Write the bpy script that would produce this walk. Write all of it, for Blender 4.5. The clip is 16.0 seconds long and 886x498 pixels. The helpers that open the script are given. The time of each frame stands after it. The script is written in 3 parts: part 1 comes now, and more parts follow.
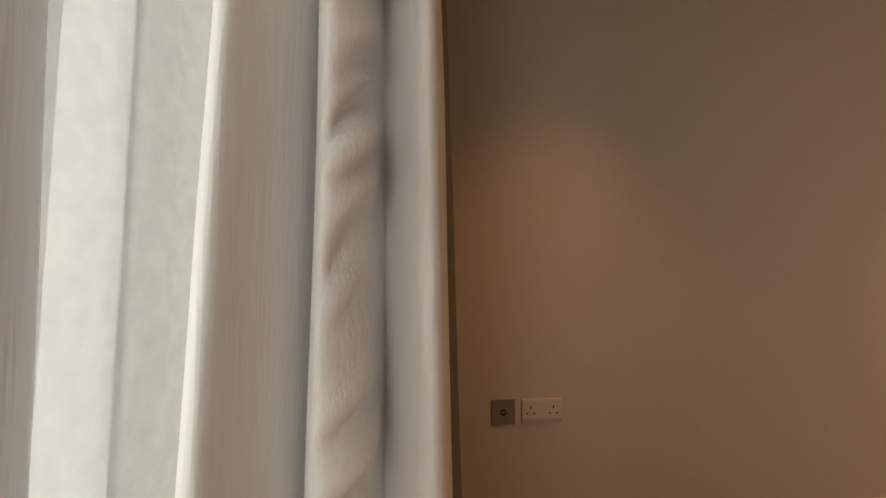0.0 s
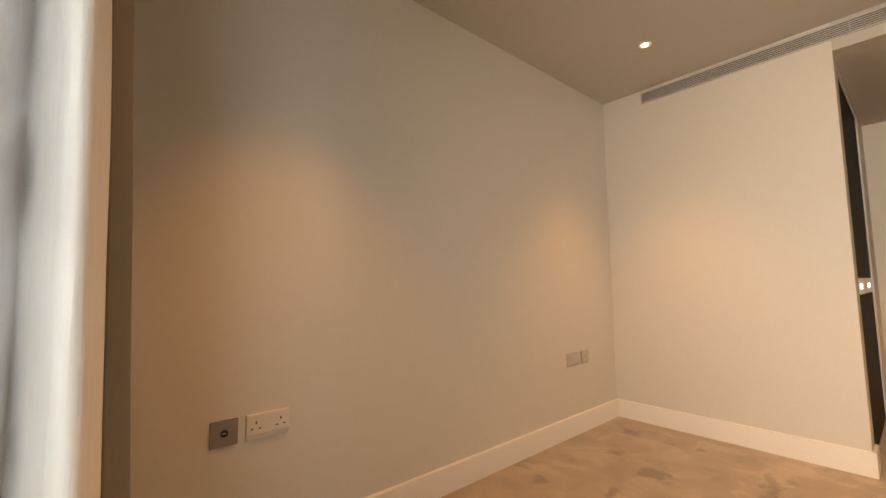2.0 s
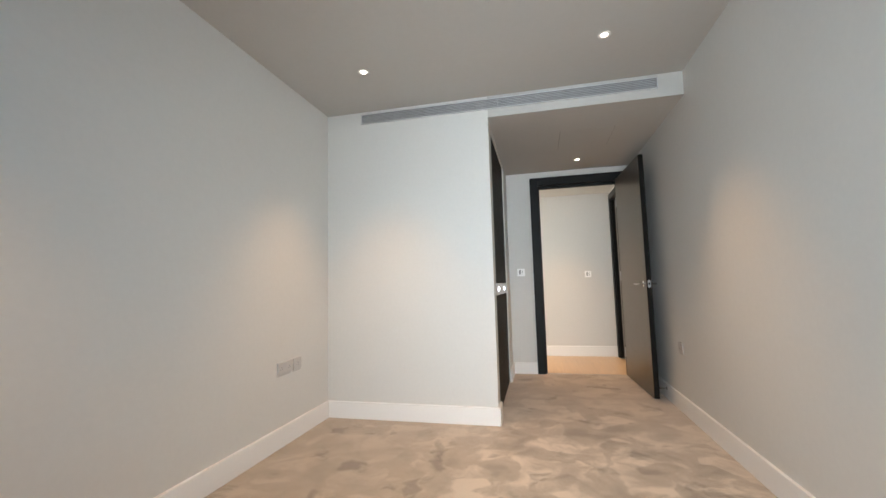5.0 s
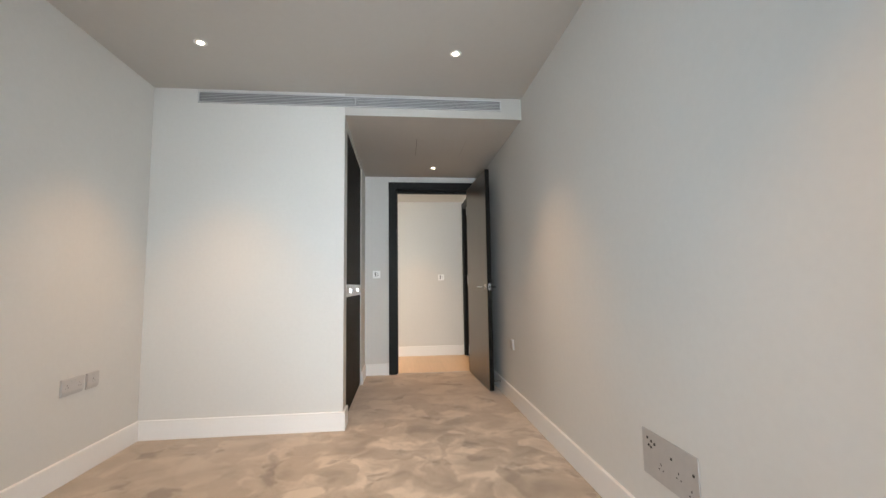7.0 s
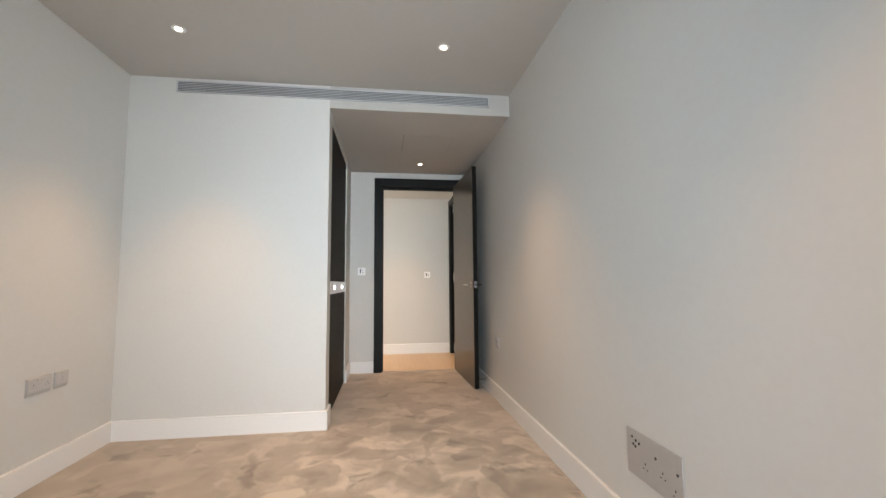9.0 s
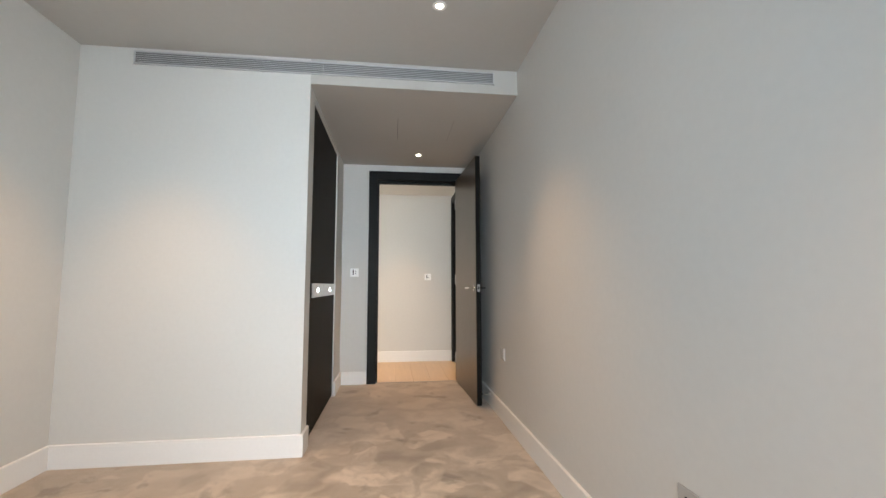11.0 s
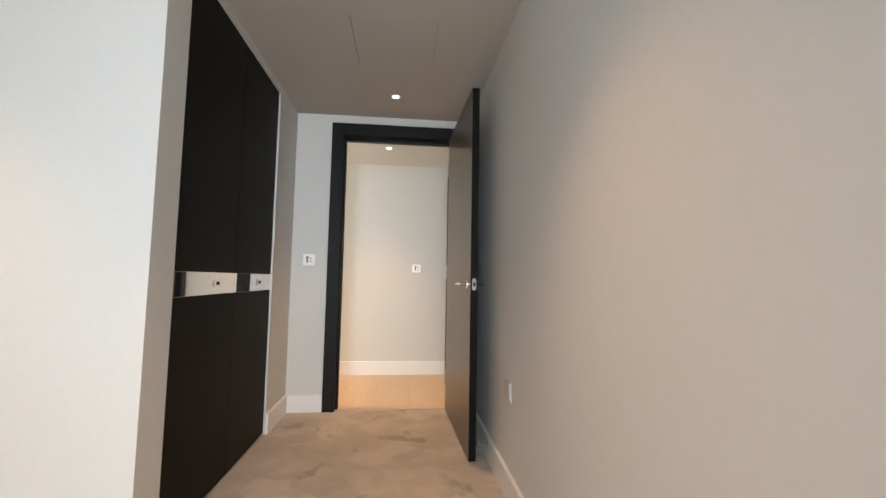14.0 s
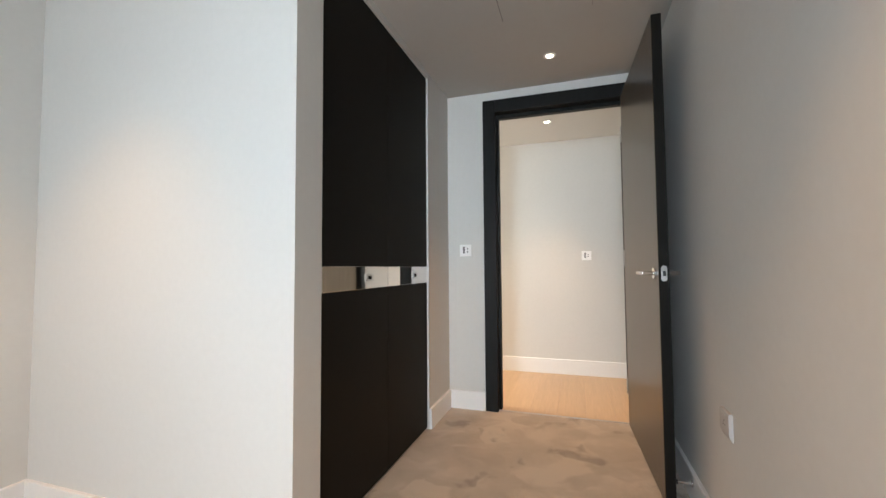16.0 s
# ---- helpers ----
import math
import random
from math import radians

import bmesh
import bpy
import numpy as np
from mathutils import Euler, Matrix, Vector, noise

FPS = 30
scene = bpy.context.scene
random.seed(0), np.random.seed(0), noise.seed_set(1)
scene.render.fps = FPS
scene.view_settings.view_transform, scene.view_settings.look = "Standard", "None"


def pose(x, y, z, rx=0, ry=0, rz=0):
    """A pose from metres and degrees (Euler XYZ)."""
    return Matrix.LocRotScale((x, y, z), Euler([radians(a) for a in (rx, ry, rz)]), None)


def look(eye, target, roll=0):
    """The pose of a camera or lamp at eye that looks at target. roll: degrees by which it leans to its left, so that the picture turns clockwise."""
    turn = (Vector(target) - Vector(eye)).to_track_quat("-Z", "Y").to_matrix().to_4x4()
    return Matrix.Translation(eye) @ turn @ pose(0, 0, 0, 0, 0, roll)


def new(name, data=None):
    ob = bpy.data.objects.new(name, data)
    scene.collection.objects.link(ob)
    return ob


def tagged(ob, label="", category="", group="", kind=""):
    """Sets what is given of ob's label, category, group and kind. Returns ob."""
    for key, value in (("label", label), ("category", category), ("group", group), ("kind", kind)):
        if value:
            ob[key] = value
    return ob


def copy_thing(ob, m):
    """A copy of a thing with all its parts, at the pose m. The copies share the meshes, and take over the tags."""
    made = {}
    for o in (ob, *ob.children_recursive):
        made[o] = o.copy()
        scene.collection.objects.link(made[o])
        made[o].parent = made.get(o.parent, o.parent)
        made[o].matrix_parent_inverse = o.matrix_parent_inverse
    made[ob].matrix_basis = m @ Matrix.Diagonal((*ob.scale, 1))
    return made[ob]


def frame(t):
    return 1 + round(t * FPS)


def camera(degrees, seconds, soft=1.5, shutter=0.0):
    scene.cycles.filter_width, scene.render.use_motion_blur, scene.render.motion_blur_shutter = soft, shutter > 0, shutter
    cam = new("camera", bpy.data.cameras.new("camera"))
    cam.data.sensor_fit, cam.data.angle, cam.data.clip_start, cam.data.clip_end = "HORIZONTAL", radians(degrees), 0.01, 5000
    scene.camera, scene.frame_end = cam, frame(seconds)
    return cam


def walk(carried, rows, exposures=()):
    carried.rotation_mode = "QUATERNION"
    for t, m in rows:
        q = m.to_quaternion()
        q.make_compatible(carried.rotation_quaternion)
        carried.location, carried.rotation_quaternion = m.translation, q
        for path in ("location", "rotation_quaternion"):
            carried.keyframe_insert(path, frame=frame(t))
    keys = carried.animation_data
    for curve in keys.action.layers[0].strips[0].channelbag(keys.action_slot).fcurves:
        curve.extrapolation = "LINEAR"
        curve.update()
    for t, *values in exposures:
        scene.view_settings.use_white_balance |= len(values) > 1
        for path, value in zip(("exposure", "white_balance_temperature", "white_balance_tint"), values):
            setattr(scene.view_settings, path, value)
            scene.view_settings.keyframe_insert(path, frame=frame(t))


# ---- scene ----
cam = camera(95.0, 16.0)
PATH = [
    (0, (0.17, 0.17, 0.992), (0.412, 2.151, 1.123), 0.3),
    (0.5, (0.158, 0.184, 0.988), (0.747, 2.09, 1.119), 1.0),
    (1, (0.175, 0.139, 0.996), (1.048, 1.934, 1.126), 0.8),
    (1.5, (0.193, 0.078, 0.993), (1.296, 1.739, 1.148), 0.0),
    (2, (0.215, 0.064, 0.995), (1.509, 1.579, 1.17), -0.7),
    (2.5, (0.236, 0.059, 0.992), (1.697, 1.413, 1.17), -1.3),
    (3, (0.252, 0.037, 0.993), (1.851, 1.226, 1.168), -1.6),
    (3.5, (0.25, 0.005, 0.994), (1.964, 1.02, 1.171), -1.7),
    (4, (0.249, -0.002, 0.983), (2.063, 0.822, 1.164), -1.8),
    (4.5, (0.259, -0.014, 0.992), (2.149, 0.617, 1.169), -1.7),
    (5, (0.272, -0.029, 0.997), (2.212, 0.421, 1.176), -1.5),
    (7.5, (0.283, -0.131, 0.987), (2.254, -0.42, 1.157), -0.7),
    (8, (0.28, -0.13, 0.992), (2.248, -0.448, 1.155), -0.6),
    (8.5, (0.287, -0.127, 0.987), (2.259, -0.416, 1.149), -0.6),
    (11, (0.711, -0.245, 0.989), (2.688, -0.484, 1.167), -0.1),
    (11.5, (0.882, -0.29, 0.988), (2.861, -0.513, 1.181), 0.2),
    (12, (1.074, -0.305, 0.994), (3.052, -0.523, 1.194), 0.1),
    (12.5, (1.251, -0.352, 0.989), (3.231, -0.553, 1.191), 0.0),
    (13, (1.450, -0.454, 0.998), (3.431, -0.646, 1.194), 0.2),
    (13.5, (1.597, -0.515, 0.993), (3.578, -0.720, 1.175), 0.7),
    (14, (1.813, -0.552, 0.991), (3.798, -0.745, 1.140), 1.0),
    (14.5, (1.955, -0.548, 0.984), (3.951, -0.620, 1.091), 0.7),
    (15, (2.050, -0.564, 0.985), (4.040, -0.382, 1.071), 0.3),
    (15.5, (2.109, -0.590, 0.994), (4.058, -0.146, 1.084), -0.1),
    (16, (2.13, -0.59, 0.996), (4.031, 0.027, 1.089), -0.4),
]
EXPOSURES = [(0.0, -1.75, 15000, 36), (0.5, -1.45, 17500, 37), (1.0, -1.1, 18500, 38), (1.5, -0.75, 16000, 32), (2.0, -0.5, 12500, 26), (2.5, -0.25, 9000, 17),
             (3.0, -0.05, 6950, 10), (3.5, 0.0, 6700, 9), (5.0, -0.08, 6350, 8), (8.0, -0.12, 6450, 9), (11.5, -0.1, 6300, 8),
             (12.5, -0.07, 6450, 10), (14.0, 0.02, 6500, 10), (15.0, 0.04, 6450, 10), (15.5, 0.08, 6400, 9), (16.0, 0.08, 6200, 8)]
walk(cam, [(t, look(eye, target, roll)) for t, eye, target, roll in PATH], EXPOSURES)

AX, NY, SY, BY, DX = 3.25, 1.617, -1.056, 0.287, 4.965
ZC, ZS, ZH, HX, HSY = 2.42, 2.256, 2.205, 6.13, -1.027
WX = -0.12

# ---- light ----
world = bpy.data.worlds.new("world")
scene.world = world
world.use_nodes = True
wn, wl = world.node_tree.nodes, world.node_tree.links
sky = wn.new("ShaderNodeTexSky")
sky.sky_type, sky.sun_disc, sky.sun_elevation, sky.sun_rotation = "NISHITA", False, radians(42), radians(200)
wl.new(sky.outputs[0], wn["Background"].inputs[0])
wn["Background"].inputs[1].default_value = 0.10

sun = new("sun", bpy.data.lights.new("sun", "SUN"))
sun.data.energy, sun.data.angle, sun.data.color = 0.8, radians(12), (1.0, 0.97, 0.92)
sun.matrix_world = look((-8, 18, 20), (0, 0, 0))

WINDOW_W = 35.5
wlamp = new("window_light", bpy.data.lights.new("window_light", "AREA"))
wlamp.data.shape, wlamp.data.size, wlamp.data.size_y = "RECTANGLE", 0.80, 2.1
wlamp.data.energy, wlamp.data.color = WINDOW_W, (0.86, 0.935, 1.0)
wlamp.data.spread = radians(92)
wlamp.matrix_world = look((-0.46, -0.25, 1.2), (1, 0.0, 1.2))

nlamp = new("window_light_sheer", bpy.data.lights.new("window_light_sheer", "AREA"))
nlamp.data.shape, nlamp.data.size, nlamp.data.size_y = "RECTANGLE", 0.95, 2.1
nlamp.data.energy, nlamp.data.color = 43.0, (0.44, 0.75, 1.0)
nlamp.data.spread = radians(105)
nlamp.matrix_world = look((-0.47, 0.71, 1.2), (1, 0.71, 1.2))

# added fill lamp, turned towards the curtain to brighten its front folds
slamp = new("curtain_fill_light", bpy.data.lights.new("curtain_fill_light", "AREA"))
slamp.data.shape, slamp.data.size, slamp.data.size_y = "RECTANGLE", 0.30, 2.1
slamp.data.energy, slamp.data.color = 5.0, (0.50, 0.76, 1.0)
slamp.data.spread = radians(84)
slamp.matrix_world = look((-0.14, -0.30, 1.2), (0.08, 0.52, 1.2))

# unseen fill lamp added before the solid end wall to brighten the hall
hlamp = new("hall_fill_light", bpy.data.lights.new("far_fill_light", "AREA"))
hlamp.data.shape, hlamp.data.size, hlamp.data.size_y = "RECTANGLE", 0.85, 1.9
hlamp.data.spread = radians(90)
hlamp.data.energy, hlamp.data.color = 62.0, (1.0, 0.93, 0.82)
hlamp.matrix_world = look((5.6, 3.56, 1.15), (5.6, 0, 1.15))

SPOT_W = 85.0
LAMPS = [(0.77, 1.035, ZC), (0.77, -0.466, ZC), (2.665, 1.035, ZC), (2.665, -0.466, ZC), (4.578, -0.472, ZS), (5.563, -0.394, ZH), (5.563, 0.90, ZH)]
for lx, ly, lz in LAMPS:
    s = new("downlight_beam", bpy.data.lights.new("downlight_beam", "SPOT"))
    s.data.energy, s.data.color = SPOT_W * (0.75 if lx > 5 else 0.85 if lx > 4 else 1.0), (1.0, 0.57, 0.27)
    s.data.spot_size, s.data.spot_blend, s.data.shadow_soft_size = radians(78), 1.0, 0.025
    s.matrix_world = look((lx, ly, lz - 0.03), (lx, ly, 0))


# ---- materials ----
def material(name, color, rough=0.5, metal=0.0, grain=0.0, scale=20.0, bump=0.0, bump_scale=200.0, big=0.0, big_scale=1.5, stretch=(1, 1, 1), vary=0.0, coat=0.0):
    m = bpy.data.materials.new(name)
    m.use_nodes = True
    n, l = m.node_tree.nodes, m.node_tree.links
    b = n["Principled BSDF"]
    b.inputs["Roughness"].default_value, b.inputs["Metallic"].default_value = rough, metal
    b.inputs["Coat Weight"].default_value = coat
    tc, mp = n.new("ShaderNodeTexCoord"), n.new("ShaderNodeMapping")
    l.new(tc.outputs["Object"], mp.inputs[0])
    mp.inputs["Scale"].default_value = stretch
    fine, large = n.new("ShaderNodeTexNoise"), n.new("ShaderNodeTexNoise")
    for t, s in ((fine, scale), (large, big_scale)):
        t.inputs["Scale"].default_value, t.inputs["Detail"].default_value = s, 4
        l.new(mp.outputs[0], t.inputs[0])
    last = None
    for t, amount in ((fine, grain), (large, big)):
        r = n.new("ShaderNodeMapRange")
        r.inputs[3].default_value, r.inputs[4].default_value = 1 - amount, 1 + amount
        r.inputs[1].default_value, r.inputs[2].default_value = 0.3, 0.7
        l.new(t.outputs[0], r.inputs[0])
        if last is None:
            last = r.outputs[0]
        else:
            q = n.new("ShaderNodeMath")
            q.operation = "MULTIPLY"
            l.new(last, q.inputs[0]), l.new(r.outputs[0], q.inputs[1])
            last = q.outputs[0]
    if vary:
        oi, r, q = n.new("ShaderNodeObjectInfo"), n.new("ShaderNodeMapRange"), n.new("ShaderNodeMath")
        r.inputs[3].default_value, r.inputs[4].default_value = 1 - vary, 1 + vary
        q.operation = "MULTIPLY"
        l.new(oi.outputs["Random"], r.inputs[0]), l.new(last, q.inputs[0]), l.new(r.outputs[0], q.inputs[1])
        last = q.outputs[0]
    mul = n.new("ShaderNodeVectorMath")
    mul.operation = "SCALE"
    mul.inputs[0].default_value = color
    l.new(last, mul.inputs["Scale"]), l.new(mul.outputs[0], b.inputs["Base Color"])
    if bump:
        bt, bn = n.new("ShaderNodeTexNoise"), n.new("ShaderNodeBump")
        bt.inputs["Scale"].default_value, bt.inputs["Detail"].default_value = bump_scale, 3
        bn.inputs["Strength"].default_value, bn.inputs["Distance"].default_value = bump, 0.002
        l.new(mp.outputs[0], bt.inputs[0]), l.new(bt.outputs[0], bn.inputs["Height"]), l.new(bn.outputs[0], b.inputs["Normal"])
    return m


def emitter(name, color, strength):
    m = bpy.data.materials.new(name)
    m.use_nodes = True
    b = m.node_tree.nodes["Principled BSDF"]
    b.inputs["Base Color"].default_value = (0.8, 0.8, 0.8, 1)
    b.inputs["Emission Color"].default_value = (*color, 1)
    b.inputs["Emission Strength"].default_value = strength
    return m


def carpet_material():
    """Cut-pile carpet: brushed patches whose pile lies this way or that, over a fine tuft grain."""
    m = bpy.data.materials.new("carpet")
    m.use_nodes = True
    n, l = m.node_tree.nodes, m.node_tree.links
    b = n["Principled BSDF"]
    b.inputs["Roughness"].default_value = 0.95
    b.inputs["Specular IOR Level"].default_value = 0.15
    b.inputs["Sheen Weight"].default_value = 0.25
    tc = n.new("ShaderNodeTexCoord")
    warp, add = n.new("ShaderNodeTexNoise"), n.new("ShaderNodeVectorMath")
    warp.inputs["Scale"].default_value, warp.inputs["Detail"].default_value = 3.6, 6
    sub = n.new("ShaderNodeVectorMath")
    sub.operation = "MULTIPLY_ADD"
    sub.inputs[1].default_value, sub.inputs[2].default_value = (0.26, 0.26, 0), (-0.13, -0.13, 0)
    l.new(tc.outputs["Object"], warp.inputs[0]), l.new(warp.outputs["Color"], sub.inputs[0])
    l.new(tc.outputs["Object"], add.inputs[0]), l.new(sub.outputs[0], add.inputs[1])
    cell = n.new("ShaderNodeTexVoronoi")
    cell.feature, cell.inputs["Scale"].default_value = "SMOOTH_F1", 7.0
    cell.inputs["Smoothness"].default_value = 0.22
    l.new(add.outputs[0], cell.inputs["Vector"])
    big, mid, tuft = n.new("ShaderNodeTexNoise"), n.new("ShaderNodeTexNoise"), n.new("ShaderNodeTexNoise")
    for t, s, d in ((big, 1.5, 2), (mid, 4.6, 7), (tuft, 260.0, 2)):
        t.inputs["Scale"].default_value, t.inputs["Detail"].default_value, t.inputs["Roughness"].default_value = s, d, 0.56 if t is mid else 0.5
        l.new(add.outputs[0] if t is mid else tc.outputs["Object"], t.inputs[0])
    sep = n.new("ShaderNodeSeparateColor")
    l.new(cell.outputs["Color"], sep.inputs[0])

    def mixed(a, bb, f):
        q = n.new("ShaderNodeMix")
        q.inputs[0].default_value = f
        l.new(a, q.inputs[2]), l.new(bb, q.inputs[3])
        return q.outputs[0]
    v = mixed(mixed(sep.outputs[0], mid.outputs[0], 0.79), big.outputs[0], 0.25)
    ramp = n.new("ShaderNodeValToRGB")
    e = ramp.color_ramp.elements
    e[0].position, e[0].color = 0.355, (0.31, 0.262, 0.205, 1)
    e[1].position, e[1].color = 0.585, (0.66, 0.575, 0.47, 1)
    q = ramp.color_ramp.elements.new(0.455)
    q.color = (0.425, 0.36, 0.285, 1)
    q = ramp.color_ramp.elements.new(0.495)
    q.color = (0.455, 0.39, 0.31, 1)
    l.new(v, ramp.inputs[0])
    mp, ln, mr, fl = n.new("ShaderNodeMapping"), n.new("ShaderNodeVectorMath"), n.new("ShaderNodeMapRange"), n.new("ShaderNodeMix")
    mp.vector_type = "TEXTURE"
    mp.inputs["Location"].default_value, mp.inputs["Scale"].default_value = (2.35, -0.3, 0), (1.2, 0.9, 1)
    ln.operation = "LENGTH"
    l.new(add.outputs[0], mp.inputs[0]), l.new(mp.outputs[0], ln.inputs[0]), l.new(ln.outputs["Value"], mr.inputs[0])
    mr.inputs[1].default_value, mr.inputs[2].default_value, mr.inputs[3].default_value, mr.inputs[4].default_value = 0.6, 1.35, 1.0, 0.38
    fl.data_type = "RGBA"
    fl.inputs[6].default_value = (0.430, 0.365, 0.290, 1)
    l.new(mr.outputs[0], fl.inputs[0]), l.new(ramp.outputs[0], fl.inputs[7])
    tr, sc = n.new("ShaderNodeMapRange"), n.new("ShaderNodeVectorMath")
    tr.inputs[3].default_value, tr.inputs[4].default_value = 0.88, 1.12
    sc.operation = "SCALE"
    l.new(tuft.outputs[0], tr.inputs[0]), l.new(fl.outputs[2], sc.inputs[0]), l.new(tr.outputs[0], sc.inputs["Scale"])
    spot, sr, s2 = n.new("ShaderNodeTexNoise"), n.new("ShaderNodeMapRange"), n.new("ShaderNodeVectorMath")
    spot.inputs["Scale"].default_value, spot.inputs["Detail"].default_value = 4.2, 5
    l.new(add.outputs[0], spot.inputs[0]), l.new(spot.outputs[0], sr.inputs[0])
    sr.inputs[1].default_value, sr.inputs[2].default_value, sr.inputs[3].default_value, sr.inputs[4].default_value = 0.345, 0.40, 0.70, 1.0
    s2.operation = "SCALE"
    l.new(sc.outputs[0], s2.inputs[0]), l.new(sr.outputs[0], s2.inputs["Scale"])
    l.new(s2.outputs[0], b.inputs["Base Color"])
    bn = n.new("ShaderNodeBump")
    bn.inputs["Strength"].default_value, bn.inputs["Distance"].default_value = 0.5, 0.004
    l.new(tuft.outputs[0], bn.inputs["Height"]), l.new(bn.outputs[0], b.inputs["Normal"])
    return m


def sheer_material():
    m = bpy.data.materials.new("sheer_voile")
    m.use_nodes = True
    n, l = m.node_tree.nodes, m.node_tree.links
    b = n["Principled BSDF"]
    b.inputs["Base Color"].default_value = (0.86, 0.88, 0.88, 1)
    b.inputs["Roughness"].default_value = 0.9
    tl, tp, m1, m2 = n.new("ShaderNodeBsdfTranslucent"), n.new("ShaderNodeBsdfTransparent"), n.new("ShaderNodeMixShader"), n.new("ShaderNodeMixShader")
    tl.inputs[0].default_value = (0.87, 0.91, 0.93, 1)
    weave = n.new("ShaderNodeTexNoise")
    weave.inputs["Scale"].default_value = 30
    r = n.new("ShaderNodeMapRange")
    r.inputs[3].default_value, r.inputs[4].default_value = 0.34, 0.44
    tc = n.new("ShaderNodeTexCoord")
    l.new(tc.outputs["Object"], weave.inputs[0]), l.new(weave.outputs[0], r.inputs[0]), l.new(r.outputs[0], m2.inputs[0])
    m1.inputs[0].default_value = 0.6
    l.new(b.outputs[0], m1.inputs[1]), l.new(tl.outputs[0], m1.inputs[2])
    l.new(tp.outputs[0], m2.inputs[1]), l.new(m1.outputs[0], m2.inputs[2])
    l.new(m2.outputs[0], n["Material Output"].inputs[0])
    return m


def glass_material():
    m = bpy.data.materials.new("window_glass")
    m.use_nodes = True
    b = m.node_tree.nodes["Principled BSDF"]
    b.inputs["Base Color"].default_value = (1, 1, 1, 1)
    b.inputs["Roughness"].default_value, b.inputs["Transmission Weight"].default_value, b.inputs["IOR"].default_value = 0.0, 1.0, 1.45
    return m


WALL = material("wall_paint", (0.66, 0.65, 0.62), 0.62, grain=0.012, scale=40, bump=0.05, bump_scale=260, big=0.012, big_scale=1.1)
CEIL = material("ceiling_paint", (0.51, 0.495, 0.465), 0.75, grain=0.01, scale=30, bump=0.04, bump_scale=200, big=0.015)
TRIM = material("trim_paint", (0.84, 0.83, 0.81), 0.38, grain=0.01, scale=60, bump=0.04, bump_scale=120)
CARPET = carpet_material()
OAK = material("oak_floor", (0.52, 0.36, 0.21), 0.34, grain=0.05, scale=7, bump=0.05, bump_scale=60, big=0.05, big_scale=2, stretch=(1.0, 14, 1), vary=0.06)
WENGE = material("dark_veneer", (0.0060, 0.0052, 0.0038), 0.55, grain=0.22, scale=12, bump=0.25, bump_scale=60, big=0.10, big_scale=2.0, stretch=(14, 14, 0.6))
FRAMEWOOD = material("dark_stained_frame", (0.0075, 0.0080, 0.0080), 0.5, grain=0.2, scale=12, bump=0.35, bump_scale=70, big=0.08, stretch=(9, 9, 0.7))
LEAFWOOD = material("door_veneer", (0.070, 0.057, 0.043), 0.30, grain=0.16, scale=12, bump=0.2, bump_scale=60, big=0.10, stretch=(14, 14, 0.5))
WENGE.node_tree.nodes["Principled BSDF"].inputs["Specular IOR Level"].default_value = 0.14
FRAMEWOOD.node_tree.nodes["Principled BSDF"].inputs["Specular IOR Level"].default_value = 0.2
MIRROR = material("mirror_steel", (0.83, 0.83, 0.82), 0.03, 1.0)
CHROME = material("chrome", (0.78, 0.78, 0.78), 0.12, 1.0)
BRUSHED = material("brushed_steel", (0.50, 0.49, 0.48), 0.38, 1.0, grain=0.06, scale=30, stretch=(1, 1, 30))
LEVER = material("satin_chrome", (0.56, 0.56, 0.56), 0.14, 1.0, grain=0.03, scale=40)
GREYPLATE = material("matt_grey_plate", (0.52, 0.50, 0.48), 0.5, grain=0.02, scale=40)
AERIAL = material("dull_steel", (0.27, 0.26, 0.26), 0.45, 0.85, grain=0.06, scale=30, stretch=(1, 1, 30))
SOCKETWHITE = material("socket_plastic", (0.72, 0.70, 0.67), 0.35, grain=0.01, scale=30)
SATIN = material("satin_steel", (0.50, 0.49, 0.48), 0.5, 0.35, grain=0.03, scale=30)
PLASTIC = material("white_plastic", (0.94, 0.94, 0.93), 0.32, grain=0.01, scale=30)
BLACK = material("black_plastic", (0.012, 0.012, 0.013), 0.4, grain=0.1, scale=50)
VOID = material("recess_black", (0.006, 0.006, 0.006), 0.9, grain=0.1)
VOID.node_tree.nodes["Principled BSDF"].inputs["Specular IOR Level"].default_value = 0.1
FAINT = material("joint_light", (0.34, 0.32, 0.30), 0.9, grain=0.1)
JOINT = material("joint_grey", (0.07, 0.065, 0.06), 0.9, grain=0.1)
ALU = material("grille_aluminium", (0.58, 0.58, 0.58), 0.45, 0.3, grain=0.05, scale=30)
DARKVOID = material("grille_void", (0.22, 0.22, 0.222), 0.9, grain=0.1, scale=10)
FABRIC = material("curtain_fabric", (0.84, 0.87, 0.90), 0.36, grain=0.03, scale=150, bump=0.4, bump_scale=320, big=0.025, big_scale=30, stretch=(1, 1, 0.05))
FABRIC.node_tree.nodes["Principled BSDF"].inputs["Sheen Weight"].default_value = 0.35
FABRIC.node_tree.nodes["Principled BSDF"].inputs["Sheen Roughness"].default_value = 0.35
# the curtain's shaded side: shade put into a dark taupe base colour
FABRIC_SHADED = material("curtain_fabric_shaded", (0.15, 0.132, 0.108), 0.7, grain=0.06, scale=120, bump=0.2, bump_scale=300, stretch=(1, 1, 0.35))
SHEER = sheer_material()
GLASS = glass_material()
LAMP = emitter("lamp_glow", (1.0, 0.86, 0.66), 26.0)
FRAMEGREY = material("window_frame_grey", (0.30, 0.31, 0.32), 0.4, 0.2, grain=0.03, scale=30)
